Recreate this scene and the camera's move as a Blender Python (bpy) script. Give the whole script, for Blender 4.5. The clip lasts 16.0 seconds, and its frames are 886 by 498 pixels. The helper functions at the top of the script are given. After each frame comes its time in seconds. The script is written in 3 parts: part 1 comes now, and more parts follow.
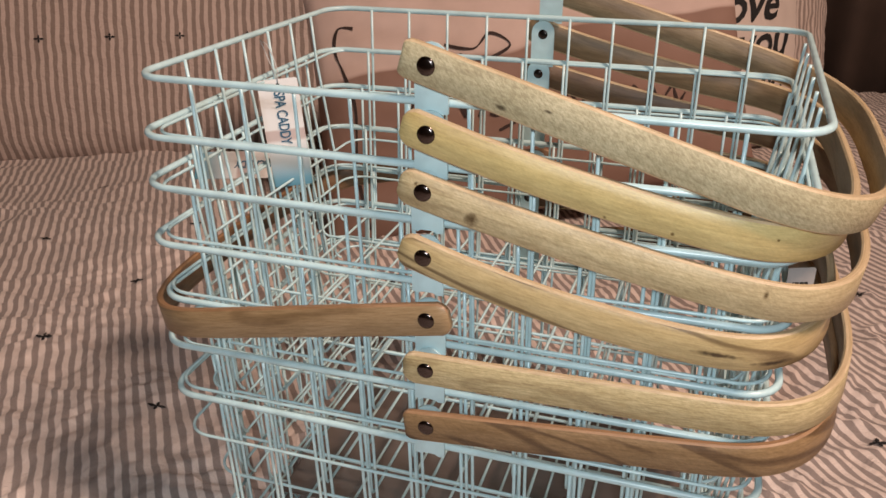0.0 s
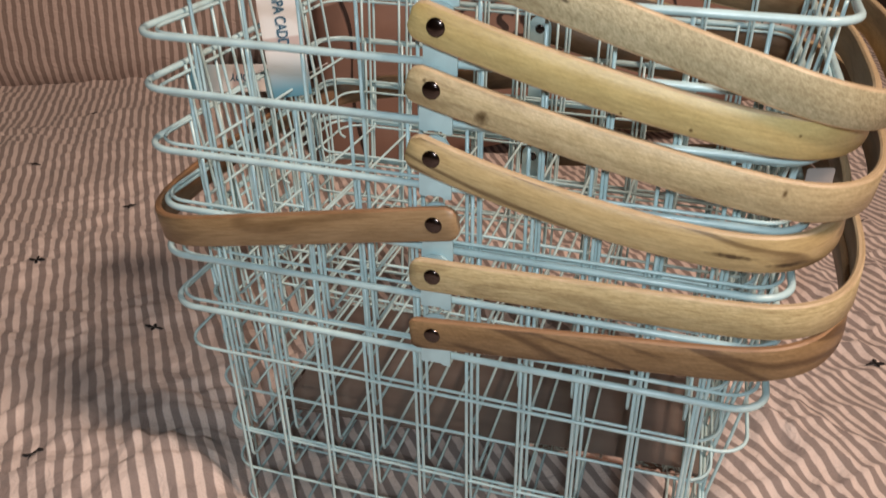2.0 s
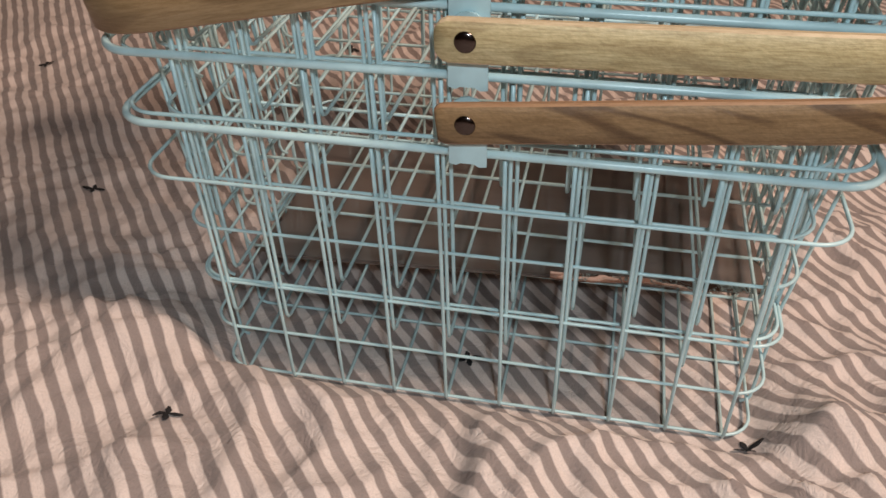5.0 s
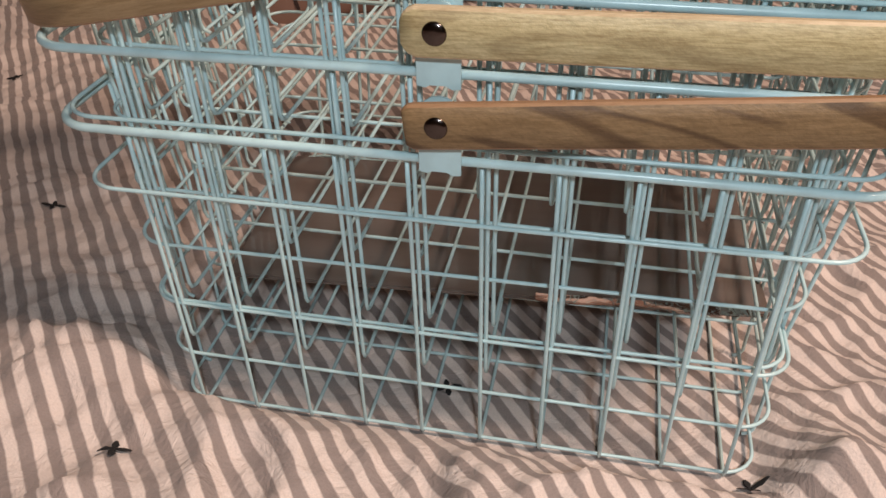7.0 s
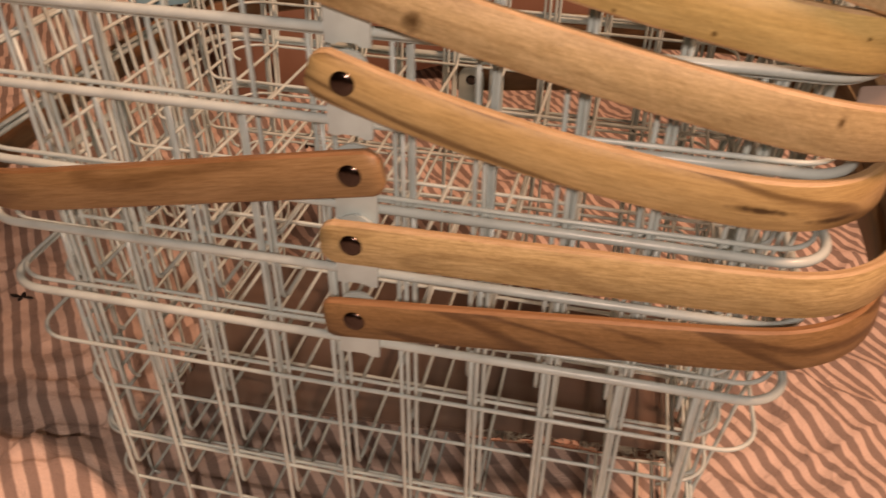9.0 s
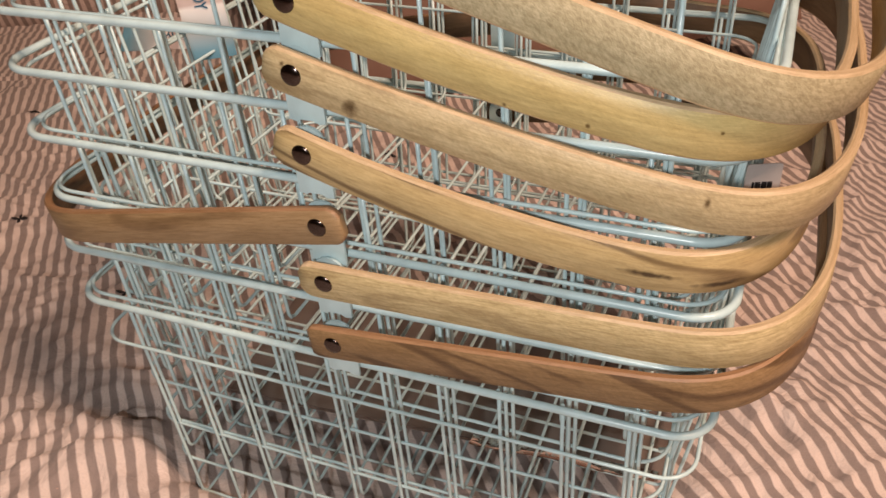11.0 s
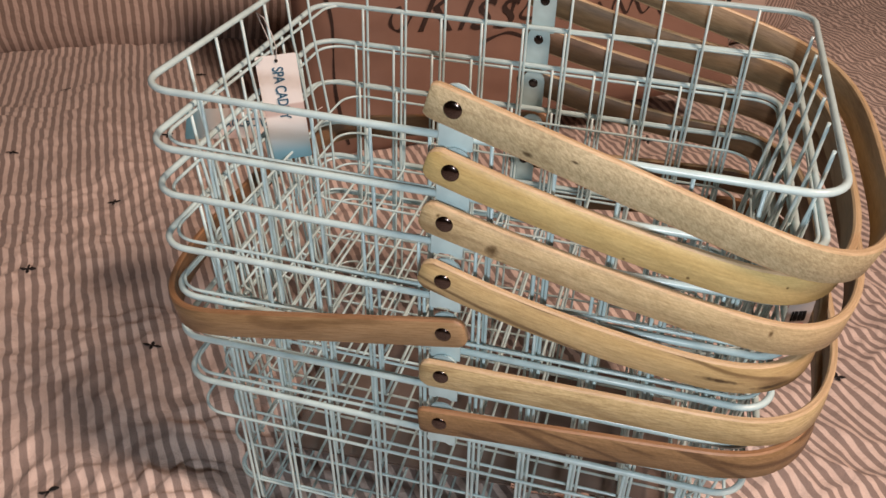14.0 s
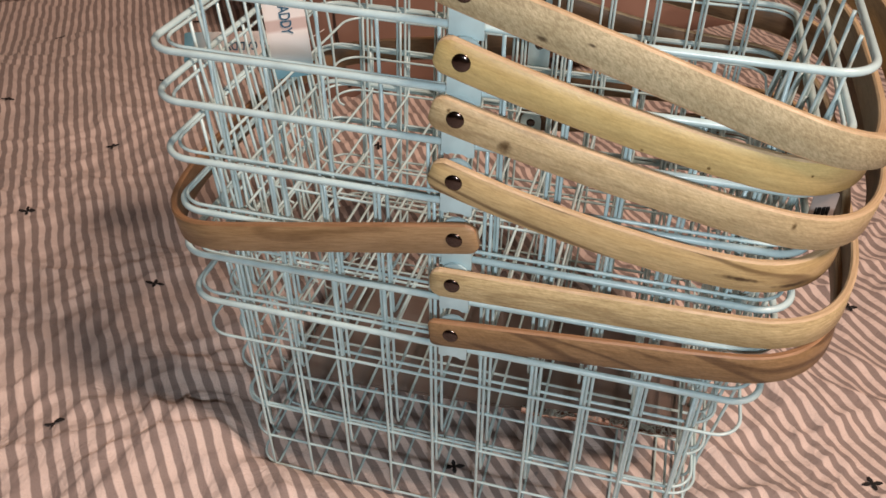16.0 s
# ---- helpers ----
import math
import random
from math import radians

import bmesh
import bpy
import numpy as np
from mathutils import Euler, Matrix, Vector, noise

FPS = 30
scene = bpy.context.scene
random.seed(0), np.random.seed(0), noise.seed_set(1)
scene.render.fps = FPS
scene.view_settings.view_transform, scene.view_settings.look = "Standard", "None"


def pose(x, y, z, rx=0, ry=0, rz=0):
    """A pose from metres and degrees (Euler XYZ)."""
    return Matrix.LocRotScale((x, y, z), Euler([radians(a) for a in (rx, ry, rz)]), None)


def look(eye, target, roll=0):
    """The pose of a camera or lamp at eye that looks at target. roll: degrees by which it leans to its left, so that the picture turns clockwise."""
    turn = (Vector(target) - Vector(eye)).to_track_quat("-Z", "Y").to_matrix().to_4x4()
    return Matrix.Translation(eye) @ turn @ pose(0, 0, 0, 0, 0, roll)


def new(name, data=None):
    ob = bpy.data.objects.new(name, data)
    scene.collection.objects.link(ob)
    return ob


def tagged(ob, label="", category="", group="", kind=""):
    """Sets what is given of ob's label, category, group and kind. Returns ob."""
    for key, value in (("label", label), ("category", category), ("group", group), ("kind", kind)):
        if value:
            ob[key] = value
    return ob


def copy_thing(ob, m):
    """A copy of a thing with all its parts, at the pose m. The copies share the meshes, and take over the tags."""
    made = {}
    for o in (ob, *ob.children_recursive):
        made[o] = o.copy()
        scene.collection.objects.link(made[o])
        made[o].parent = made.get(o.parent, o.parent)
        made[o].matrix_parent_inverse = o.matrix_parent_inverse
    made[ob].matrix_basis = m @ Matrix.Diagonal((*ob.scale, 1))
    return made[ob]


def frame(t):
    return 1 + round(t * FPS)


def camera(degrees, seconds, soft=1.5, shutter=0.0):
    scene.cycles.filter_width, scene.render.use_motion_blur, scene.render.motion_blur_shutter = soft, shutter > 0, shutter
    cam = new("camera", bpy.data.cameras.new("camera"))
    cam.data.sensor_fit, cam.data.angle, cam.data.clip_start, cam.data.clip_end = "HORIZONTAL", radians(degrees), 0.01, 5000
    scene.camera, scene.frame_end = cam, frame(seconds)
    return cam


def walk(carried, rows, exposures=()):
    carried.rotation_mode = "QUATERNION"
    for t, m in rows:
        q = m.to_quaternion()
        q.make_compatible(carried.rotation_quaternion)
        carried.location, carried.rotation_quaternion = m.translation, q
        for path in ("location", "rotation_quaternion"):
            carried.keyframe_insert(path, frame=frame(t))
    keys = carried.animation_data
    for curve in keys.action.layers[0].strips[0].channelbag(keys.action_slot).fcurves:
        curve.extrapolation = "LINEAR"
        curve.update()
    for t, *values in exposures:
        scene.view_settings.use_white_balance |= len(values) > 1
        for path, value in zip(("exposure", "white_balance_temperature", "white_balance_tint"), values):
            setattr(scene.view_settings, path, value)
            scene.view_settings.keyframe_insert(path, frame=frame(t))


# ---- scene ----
cam = camera(56.8, 16.0, soft=1.5, shutter=0.4)
PATH = [  # seconds, eye, target, roll
    (0, (0.16, -0.417, 0.533), (-0.473, 1.309, -0.253), 0.3),
    (0.5, (0.156, -0.416, 0.538), (-0.473, 1.307, -0.259), 0.3),
    (1, (0.154, -0.421, 0.537), (-0.466, 1.298, -0.276), 0.7),
    (1.5, (0.152, -0.42, 0.526), (-0.454, 1.283, -0.331), 0.7),
    (2, (0.15, -0.419, 0.508), (-0.439, 1.258, -0.408), 0.8),
    (2.5, (0.149, -0.412, 0.485), (-0.424, 1.229, -0.505), 0.3),
    (3, (0.135, -0.408, 0.465), (-0.413, 1.196, -0.596), 0.0),
    (3.5, (0.105, -0.397, 0.441), (-0.398, 1.179, -0.683), -0.3),
    (4, (0.088, -0.393, 0.428), (-0.367, 1.18, -0.72), -0.5),
    (6.3, (0.079, -0.334, 0.384), (-0.321, 1.27, -0.742), -0.5),
    (6.5, (0.079, -0.334, 0.384), (-0.321, 1.275, -0.734), -0.4),
    (7, (0.083, -0.33, 0.376), (-0.322, 1.292, -0.722), -0.3),
    (7.5, (0.082, -0.331, 0.387), (-0.315, 1.295, -0.708), 0.1),
    (8, (0.082, -0.33, 0.416), (-0.303, 1.317, -0.651), 1.2),
    (8.5, (0.081, -0.324, 0.439), (-0.3, 1.343, -0.599), 2.1),
    (9, (0.113, -0.305, 0.46), (-0.282, 1.343, -0.602), 1.9),
    (9.2, (0.139, -0.297, 0.463), (-0.276, 1.344, -0.603), 1.7),
    (11.3, (0.209, -0.312, 0.52), (-0.514, 1.184, -0.593), -3.2),
    (11.5, (0.182, -0.325, 0.524), (-0.494, 1.173, -0.616), -2.9),
    (12, (0.144, -0.372, 0.572), (-0.421, 1.148, -0.598), -0.8),
    (12.5, (0.124, -0.402, 0.602), (-0.38, 1.142, -0.567), 0.6),
    (13, (0.119, -0.4, 0.615), (-0.36, 1.169, -0.53), 1.6),
    (13.5, (0.114, -0.394, 0.62), (-0.354, 1.199, -0.495), 2.1),
    (14, (0.112, -0.396, 0.626), (-0.361, 1.209, -0.47), 2.1),
    (14.5, (0.111, -0.396, 0.621), (-0.365, 1.21, -0.472), 2.0),
    (15, (0.111, -0.398, 0.609), (-0.369, 1.197, -0.499), 1.7),
    (15.5, (0.11, -0.405, 0.592), (-0.362, 1.17, -0.547), 1.5),
    (16, (0.11, -0.407, 0.585), (-0.349, 1.156, -0.574), 1.5),
]
EXPOSURES = [  # seconds, stops, kelvin, tint
    (0.0, -0.37, 6800, 15), (3.0, -0.55, 6600, 11), (4.0, -0.53, 6500, 10), (7.5, -0.36, 6700, 14), (8.0, -0.39, 7700, 20), (8.3, -0.37, 7800, 21), (9.0, -0.74, 13000, 50), (9.3, -0.74, 13000, 50),
    (11.2, -0.36, 7500, 22), (12.5, -0.48, 7200, 22), (16.0, -0.44, 7000, 19)]
walk(cam, [(t, look(eye, target, roll)) for t, eye, target, roll in PATH], EXPOSURES)

# ---- light: a warm room at night with one lamp over the camera's shoulder ----
world = bpy.data.worlds.new("room_world")
scene.world = world
world.use_nodes = True
world.node_tree.nodes["Background"].inputs[0].default_value = (1.0, 0.85, 0.74, 1)
world.node_tree.nodes["Background"].inputs[1].default_value = 0.01


def area_lamp(name, eye, target, size, watts, colour):
    d = bpy.data.lights.new(name, "AREA")
    d.shape, d.size, d.energy, d.color = "DISK", size, watts, colour
    ob = new(name, d)
    ob.matrix_world = look(eye, target)
    return ob


area_lamp("ceiling_lamp_light", (1.55, -0.47, 2.49), (0, 0.1, 0.0), 0.50, 108, (1.0, 0.76, 0.61))
area_lamp("torch_light", (0.20, -0.57, 0.62), (0.0, 0.05, 0.2), 0.05, 3.9, (0.80, 0.93, 1.0))


# ---- materials ----
def material(name):
    m = bpy.data.materials.new(name)
    m.use_nodes = True
    return m, m.node_tree, m.node_tree.nodes["Principled BSDF"]


def node(t, kind, **values):
    n = t.nodes.new(kind)
    for k, v in values.items():
        if k == "operation":
            n.operation = v
        elif k == "data_type":
            n.data_type = v
        elif k == "blend_type":
            n.blend_type = v
        elif k == "bands_direction":
            n.bands_direction = v
        else:
            n.inputs[k].default_value = v
    return n


def ramp(t, stops):
    r = t.nodes.new("ShaderNodeValToRGB")
    e = r.color_ramp.elements
    while len(e) < len(stops):
        e.new(0.5)
    for el, (p, c) in zip(e, stops):
        el.position, el.color = p, (*c, 1)
    return r


def bump(t, bsdf, height, strength, distance):
    b = node(t, "ShaderNodeBump", Strength=strength, Distance=distance)
    t.links.new(height, b.inputs["Height"])
    t.links.new(b.outputs[0], bsdf.inputs["Normal"])


def mix(t, a, b, fac, blend="MIX"):
    m = t.nodes.new("ShaderNodeMix")
    m.data_type, m.blend_type = "RGBA", blend
    for v, i in ((fac, 0), (a, 6), (b, 7)):
        if hasattr(v, "is_linked"):
            t.links.new(v, m.inputs[i])
        elif i == 0:
            m.inputs[i].default_value = v
        else:
            m.inputs[i].default_value = (*v, 1)
    return m.outputs[2]


def coat_metal(name, colour):
    """Powder-coated steel with faint dust and small chips."""
    m, t, b = material(name)
    co = t.nodes.new("ShaderNodeTexCoord")
    n = node(t, "ShaderNodeTexNoise", Scale=60.0, Detail=4.0)
    t.links.new(co.outputs["Object"], n.inputs["Vector"])
    r = ramp(t, [(0.35, tuple(c * 0.86 for c in colour)), (0.62, colour)])
    t.links.new(n.outputs[0], r.inputs[0])
    t.links.new(r.outputs[0], b.inputs["Base Color"])
    b.inputs["Roughness"].default_value = 0.27
    fine = node(t, "ShaderNodeTexNoise", Scale=900.0, Detail=2.0)
    t.links.new(co.outputs["Object"], fine.inputs["Vector"])
    bump(t, b, fine.outputs[0], 0.12, 0.0004)
    return m


def wood(name, light, dark, figure=0.35, fibre=0.5, rough=0.42, knots=0.0, saw=0.0, slant=0.0, spots=()):
    """Bent-wood strap: the grain runs along U, metres; V is across."""
    m, t, b = material(name)
    co = t.nodes.new("ShaderNodeTexCoord")
    info = t.nodes.new("ShaderNodeObjectInfo")
    off = node(t, "ShaderNodeMath", operation="MULTIPLY")
    off.inputs[1].default_value = 37.0
    t.links.new(info.outputs["Random"], off.inputs[0])
    comb = t.nodes.new("ShaderNodeCombineXYZ")
    for i in range(3):
        t.links.new(off.outputs[0], comb.inputs[i])

    def mapped(sx, sy, turn=0.0):
        mp = node(t, "ShaderNodeMapping")
        if turn:  # turn first, then stretch, so that the streaks slant across the strap
            mp.vector_type = "TEXTURE"
            sx, sy = 1 / sx, 1 / sy
        mp.inputs["Scale"].default_value = (sx, sy, sy)
        mp.inputs["Rotation"].default_value = (0, 0, turn)
        t.links.new(co.outputs["UV"], mp.inputs["Vector"])
        t.links.new(comb.outputs[0], mp.inputs["Location"])
        return mp.outputs[0]

    def tex(vec, detail, rough_, lo, hi, a, c):
        n = node(t, "ShaderNodeTexNoise", Scale=1.0, Detail=detail, Roughness=rough_)
        t.links.new(vec, n.inputs["Vector"])
        r = ramp(t, [(lo, a), (hi, c)])
        t.links.new(n.outputs[0], r.inputs[0])
        return n.outputs[0], r.outputs[0]

    _, base = tex(mapped(7.0, 75.0), 3.0, 0.5, 0.30, 0.68, tuple(0.3 * a + 0.7 * c for a, c in zip(dark, light)), light)
    # figure: dark growth lines that wander along the strap
    fn = node(t, "ShaderNodeTexNoise", Scale=1.0, Detail=2.0, Roughness=0.4, Distortion=0.4)
    t.links.new(mapped(4.0, 34.0, slant), fn.inputs["Vector"])
    band = node(t, "ShaderNodeMath", operation="MULTIPLY")
    band.inputs[1].default_value = 34.0
    t.links.new(fn.outputs[0], band.inputs[0])
    sine = node(t, "ShaderNodeMath", operation="SINE")
    t.links.new(band.outputs[0], sine.inputs[0])
    fr = ramp(t, [(0.45, (1, 1, 1)), (0.97, tuple(0.25 + 0.75 * a / max(c, 0.01) for a, c in zip(dark, light)))])
    t.links.new(sine.outputs[0], fr.inputs[0])
    col = mix(t, base, fr.outputs[0], figure, "MULTIPLY")
    fib, fcol = tex(mapped(75.0, 800.0), 6.0, 0.8, 0.36, 0.60, (0.50, 0.44, 0.34), (1.0, 1.0, 1.0))
    col = mix(t, col, fcol, fibre, "MULTIPLY")
    _, blot = tex(mapped(22.0, 60.0), 4.0, 0.6, 0.36, 0.60, (0.74, 0.70, 0.62), (1, 1, 1))
    col = mix(t, col, blot, 0.55, "MULTIPLY")
    if knots:
        vor = node(t, "ShaderNodeTexVoronoi", Scale=1.0)
        t.links.new(mapped(knots, knots * 1.7), vor.inputs["Vector"])
        kr = ramp(t, [(0.02, (0.16, 0.09, 0.05)), (0.085, (1, 1, 1))])
        t.links.new(vor.outputs["Distance"], kr.inputs[0])
        col = mix(t, col, kr.outputs[0], 0.8, "MULTIPLY")
    for su, sv, sr_, sk in spots:  # single dark knots and stains, metres along and across
        mp = node(t, "ShaderNodeMapping")
        mp.inputs["Location"].default_value = (-su, -sv * sk, 0)
        mp.inputs["Scale"].default_value = (1, sk, 0)
        t.links.new(co.outputs["UV"], mp.inputs["Vector"])
        wob = node(t, "ShaderNodeTexNoise", Scale=260.0, Detail=2.0)
        t.links.new(co.outputs["UV"], wob.inputs["Vector"])
        ln = node(t, "ShaderNodeVectorMath", operation="LENGTH")
        t.links.new(mp.outputs[0], ln.inputs[0])
        ws = node(t, "ShaderNodeMath", operation="MULTIPLY_ADD")
        ws.inputs[1].default_value = sr_ * 1.2
        t.links.new(wob.outputs[0], ws.inputs[0])
        t.links.new(ln.outputs["Value"], ws.inputs[2])
        mr = node(t, "ShaderNodeMapRange")
        mr.inputs[1].default_value, mr.inputs[2].default_value = sr_ * 0.9, sr_ * 1.7
        t.links.new(ws.outputs[0], mr.inputs[0])
        kr = ramp(t, [(0.0, tuple(0.5 * c for c in dark)), (1.0, (1, 1, 1))])
        t.links.new(mr.outputs[0], kr.inputs[0])
        col = mix(t, col, kr.outputs[0], 0.92, "MULTIPLY")
    height = fib
    if saw:
        sh, scol = tex(mapped(300.0, 800.0, -0.55), 5.0, 0.8, 0.36, 0.60, (0.54, 0.51, 0.44), (1, 1, 1))
        col = mix(t, col, scol, saw, "MULTIPLY")
        height = sh
    t.links.new(col, b.inputs["Base Color"])
    b.inputs["Roughness"].default_value = rough
    bump(t, b, height, 0.2 + 0.4 * saw, 0.0006)
    return m


def plain(name, colour, rough=0.6, metal=0.0, vary=0.15, scale=40.0):
    m, t, b = material(name)
    co = t.nodes.new("ShaderNodeTexCoord")
    n = node(t, "ShaderNodeTexNoise", Scale=scale, Detail=4.0)
    t.links.new(co.outputs["Object"], n.inputs["Vector"])
    r = ramp(t, [(0.3, tuple(c * (1 - vary) for c in colour)), (0.7, tuple(min(1, c * (1 + vary)) for c in colour))])
    t.links.new(n.outputs[0], r.inputs[0])
    t.links.new(r.outputs[0], b.inputs["Base Color"])
    b.inputs["Roughness"].default_value, b.inputs["Metallic"].default_value = rough, metal
    return m


def striped_cloth(name, pitch, light, dark, weave=1.0):
    """Woven cotton; stripes run along V, pitch in metres of U."""
    m, t, b = material(name)
    co = t.nodes.new("ShaderNodeTexCoord")
    n = node(t, "ShaderNodeTexNoise", Scale=26.0, Detail=3.0)
    t.links.new(co.outputs["UV"], n.inputs["Vector"])
    add = node(t, "ShaderNodeVectorMath", operation="MULTIPLY_ADD")
    add.inputs[1].default_value = (0.0075, 0.0, 0.0)
    t.links.new(n.outputs["Color"], add.inputs[0])
    t.links.new(co.outputs["UV"], add.inputs[2])
    sep = t.nodes.new("ShaderNodeSeparateXYZ")
    t.links.new(add.outputs[0], sep.inputs[0])
    mul = node(t, "ShaderNodeMath", operation="MULTIPLY")
    mul.inputs[1].default_value = 2 * math.pi / pitch
    t.links.new(sep.outputs[0], mul.inputs[0])
    sine = node(t, "ShaderNodeMath", operation="SINE")
    t.links.new(mul.outputs[0], sine.inputs[0])
    half = node(t, "ShaderNodeMath", operation="MULTIPLY_ADD")
    half.inputs[1].default_value, half.inputs[2].default_value = 0.5, 0.5
    t.links.new(sine.outputs[0], half.inputs[0])
    r = ramp(t, [(0.36, light), (0.6, dark)])
    t.links.new(half.outputs[0], r.inputs[0])
    thread = node(t, "ShaderNodeTexNoise", Scale=900.0, Detail=3.0)
    t.links.new(co.outputs["UV"], thread.inputs["Vector"])
    tr = ramp(t, [(0.3, (0.78, 0.78, 0.78)), (0.65, (1, 1, 1))])
    t.links.new(thread.outputs[0], tr.inputs[0])
    col = mix(t, r.outputs[0], tr.outputs[0], 0.6, "MULTIPLY")
    t.links.new(col, b.inputs["Base Color"])
    b.inputs["Roughness"].default_value = 0.9
    b.inputs["Sheen Weight"].default_value = 0.15
    cr = node(t, "ShaderNodeTexNoise", Scale=55.0, Detail=6.0, Roughness=0.65, Distortion=0.6)
    t.links.new(co.outputs["UV"], cr.inputs["Vector"])
    bump(t, b, cr.outputs[0], 0.8, 0.006)
    return m


STEEL = coat_metal("pale_blue_powder_coat", (0.53, 0.73, 0.76))
RIVET = plain("dark_bronze_rivet", (0.09, 0.075, 0.07), 0.18, 1.0)
BED = striped_cloth("striped_cotton_bedspread", 0.0143, (0.74, 0.63, 0.58), (0.30, 0.245, 0.228))
PILLOW_STRIPE = striped_cloth("striped_cotton_pillow", 0.0165, (0.62, 0.50, 0.45), (0.30, 0.23, 0.20))
INK = plain("black_embroidery", (0.012, 0.011, 0.012), 0.8)
WOODS = [
    wood("greyed_rough_sawn_wood", (0.64, 0.57, 0.37), (0.26, 0.20, 0.11), 0.25, 0.4, 0.6, 0, 0.84, 0, ((0.060, -0.006, 0.004, 2.6), (0.085, 0.001, 0.0030, 3.4))),
    wood("yellow_pine_wood", (0.68, 0.56, 0.26), (0.42, 0.29, 0.11), 0.25, 0.5, 0.33, 0, 0.28, 0, ((0.155, -0.007, 0.0011, 1.0), (0.205, 0.002, 0.0009, 1.0), (0.12, -0.009, 0.0012, 1.0))),
    wood("knotty_yellow_wood", (0.70, 0.59, 0.36), (0.38, 0.27, 0.14), 0.4, 0.6, 0.36, 0, 0.5, 0, ((0.046, -0.005, 0.0045, 1.0), (0.205, 0.004, 0.0016, 0.6), (0.010, 0.004, 0.0014, 1.0), (0.29, -0.003, 0.002, 1.0))),
    wood("olive_figured_wood", (0.64, 0.50, 0.26), (0.15, 0.09, 0.04), 1.0, 0.6, 0.34, 0, 0.2, -0.10, ((0.185, -0.002, 0.012, 7.0), (0.215, -0.006, 0.012, 8.0))),
    wood("warm_brown_wood", (0.40, 0.275, 0.15), (0.13, 0.07, 0.03), 0.6, 0.65, 0.38, 0, 0, 0, ((0.008, -0.004, 0.007, 1.0), (0.40, 0.006, 0.0016, 2.5))),
    wood("pale_yellow_wood", (0.70, 0.59, 0.34), (0.30, 0.21, 0.10), 0.5, 0.8, 0.38, 0, 0.4),
    wood("walnut_brown_wood", (0.36, 0.235, 0.12), (0.09, 0.045, 0.02), 0.95, 0.7, 0.42, 0, 0.55, -0.30),
]

INNER = [  # darker, browner wood for the inside faces of the bent strips
    wood("tan_inner_wood", (0.34, 0.25, 0.15), (0.16, 0.10, 0.055), 0.5, 0.6, 0.5),
    wood("brown_inner_wood", (0.30, 0.20, 0.11), (0.13, 0.075, 0.035), 0.5, 0.6, 0.5),
    wood("red_brown_inner_wood", (0.22, 0.125, 0.065), (0.09, 0.045, 0.022), 0.5, 0.6, 0.5),
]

EDGE = wood("cream_sanded_edge", (0.66, 0.52, 0.34), (0.42, 0.29, 0.16), 0.2, 0.6, 0.45)
EDGE_DARK = wood("brown_sanded_edge", (0.38, 0.22, 0.12), (0.17, 0.09, 0.04), 0.2, 0.6, 0.45)


# ---- shapes ----
def tube(path, radius, closed=False, sides=8):
    bm = bmesh.new()
    pts = [Vector(p) for p in path]
    n = len(pts)
    rings = []
    side = None
    for i, p in enumerate(pts):
        a = pts[(i - 1) % n] if closed or i else p
        b = pts[(i + 1) % n] if closed or i < n - 1 else p
        d = (b - a).normalized()
        if side is None:
            side = d.orthogonal().normalized()
        side = (side - d * side.dot(d)).normalized()
        up = d.cross(side)
        rings.append([bm.verts.new(p + radius * (math.cos(k * math.tau / sides) * side + math.sin(k * math.tau / sides) * up))
                      for k in range(sides)])
    for i in range(n if closed else n - 1):
        r, s = rings[i], rings[(i + 1) % n]
        # the last ring of a closed loop may be turned against the first
        o = 0
        if closed and i == n - 1:
            o = min(range(sides), key=lambda k: (s[k].co - r[0].co).length)
        for k in range(sides):
            bm.faces.new((r[k], r[(k + 1) % sides], s[(k + 1 + o) % sides], s[(k + o) % sides]))
    if not closed:
        bm.faces.new(rings[0][::-1])
        bm.faces.new(rings[-1])
    bmesh.ops.recalc_face_normals(bm, faces=bm.faces)
    for f in bm.faces:
        f.smooth = len(f.verts) == 4
    return bm


def part(name, bm, mat, parent=None, label=""):
    me = bpy.data.meshes.new(name)
    bm.to_mesh(me)
    bm.free()
    me.materials.append(mat)
    ob = new(name, me)
    ob.parent = parent
    return tagged(ob, label)


def hoop(hx, y0, y1, z, r, seg=7):
    """A rounded rectangle of wire in one height."""
    pts = []
    for cx, cy, a0 in ((hx - r, y1 - r, 0), (-hx + r, y1 - r, 90), (-hx + r, y0 + r, 180), (hx - r, y0 + r, 270)):
        for k in range(seg + 1):
            a = radians(a0 + 90 * k / seg)
            pts.append((cx + r * math.cos(a), cy + r * math.sin(a), z))
    return pts


# ---- wire baskets ----
DEPTH, HIGH = 0.285, 0.2015
HX = 0.2035
WIRE, HOOP, RIM = 0.00118, 0.00112, 0.0023
# height; inset of the end walls and of the sides for the upright wires; the hoop lies outside (-) or inside (+) of them
PROFILE = ((0.2015, 0.0039, 0.0039, 0), (0.164, 0.0066, 0.0056, -1), (0.082, 0.0180, 0.0098, 1), (0.0405, 0.0195, 0.0118, 1), (0.0, 0.0205, 0.0135, 1))
SHALLOW = PROFILE[:-1] + ((0.0145, 0.0200, 0.0130, 1),)  # the ones above the lowest have a higher floor and fewer hoops


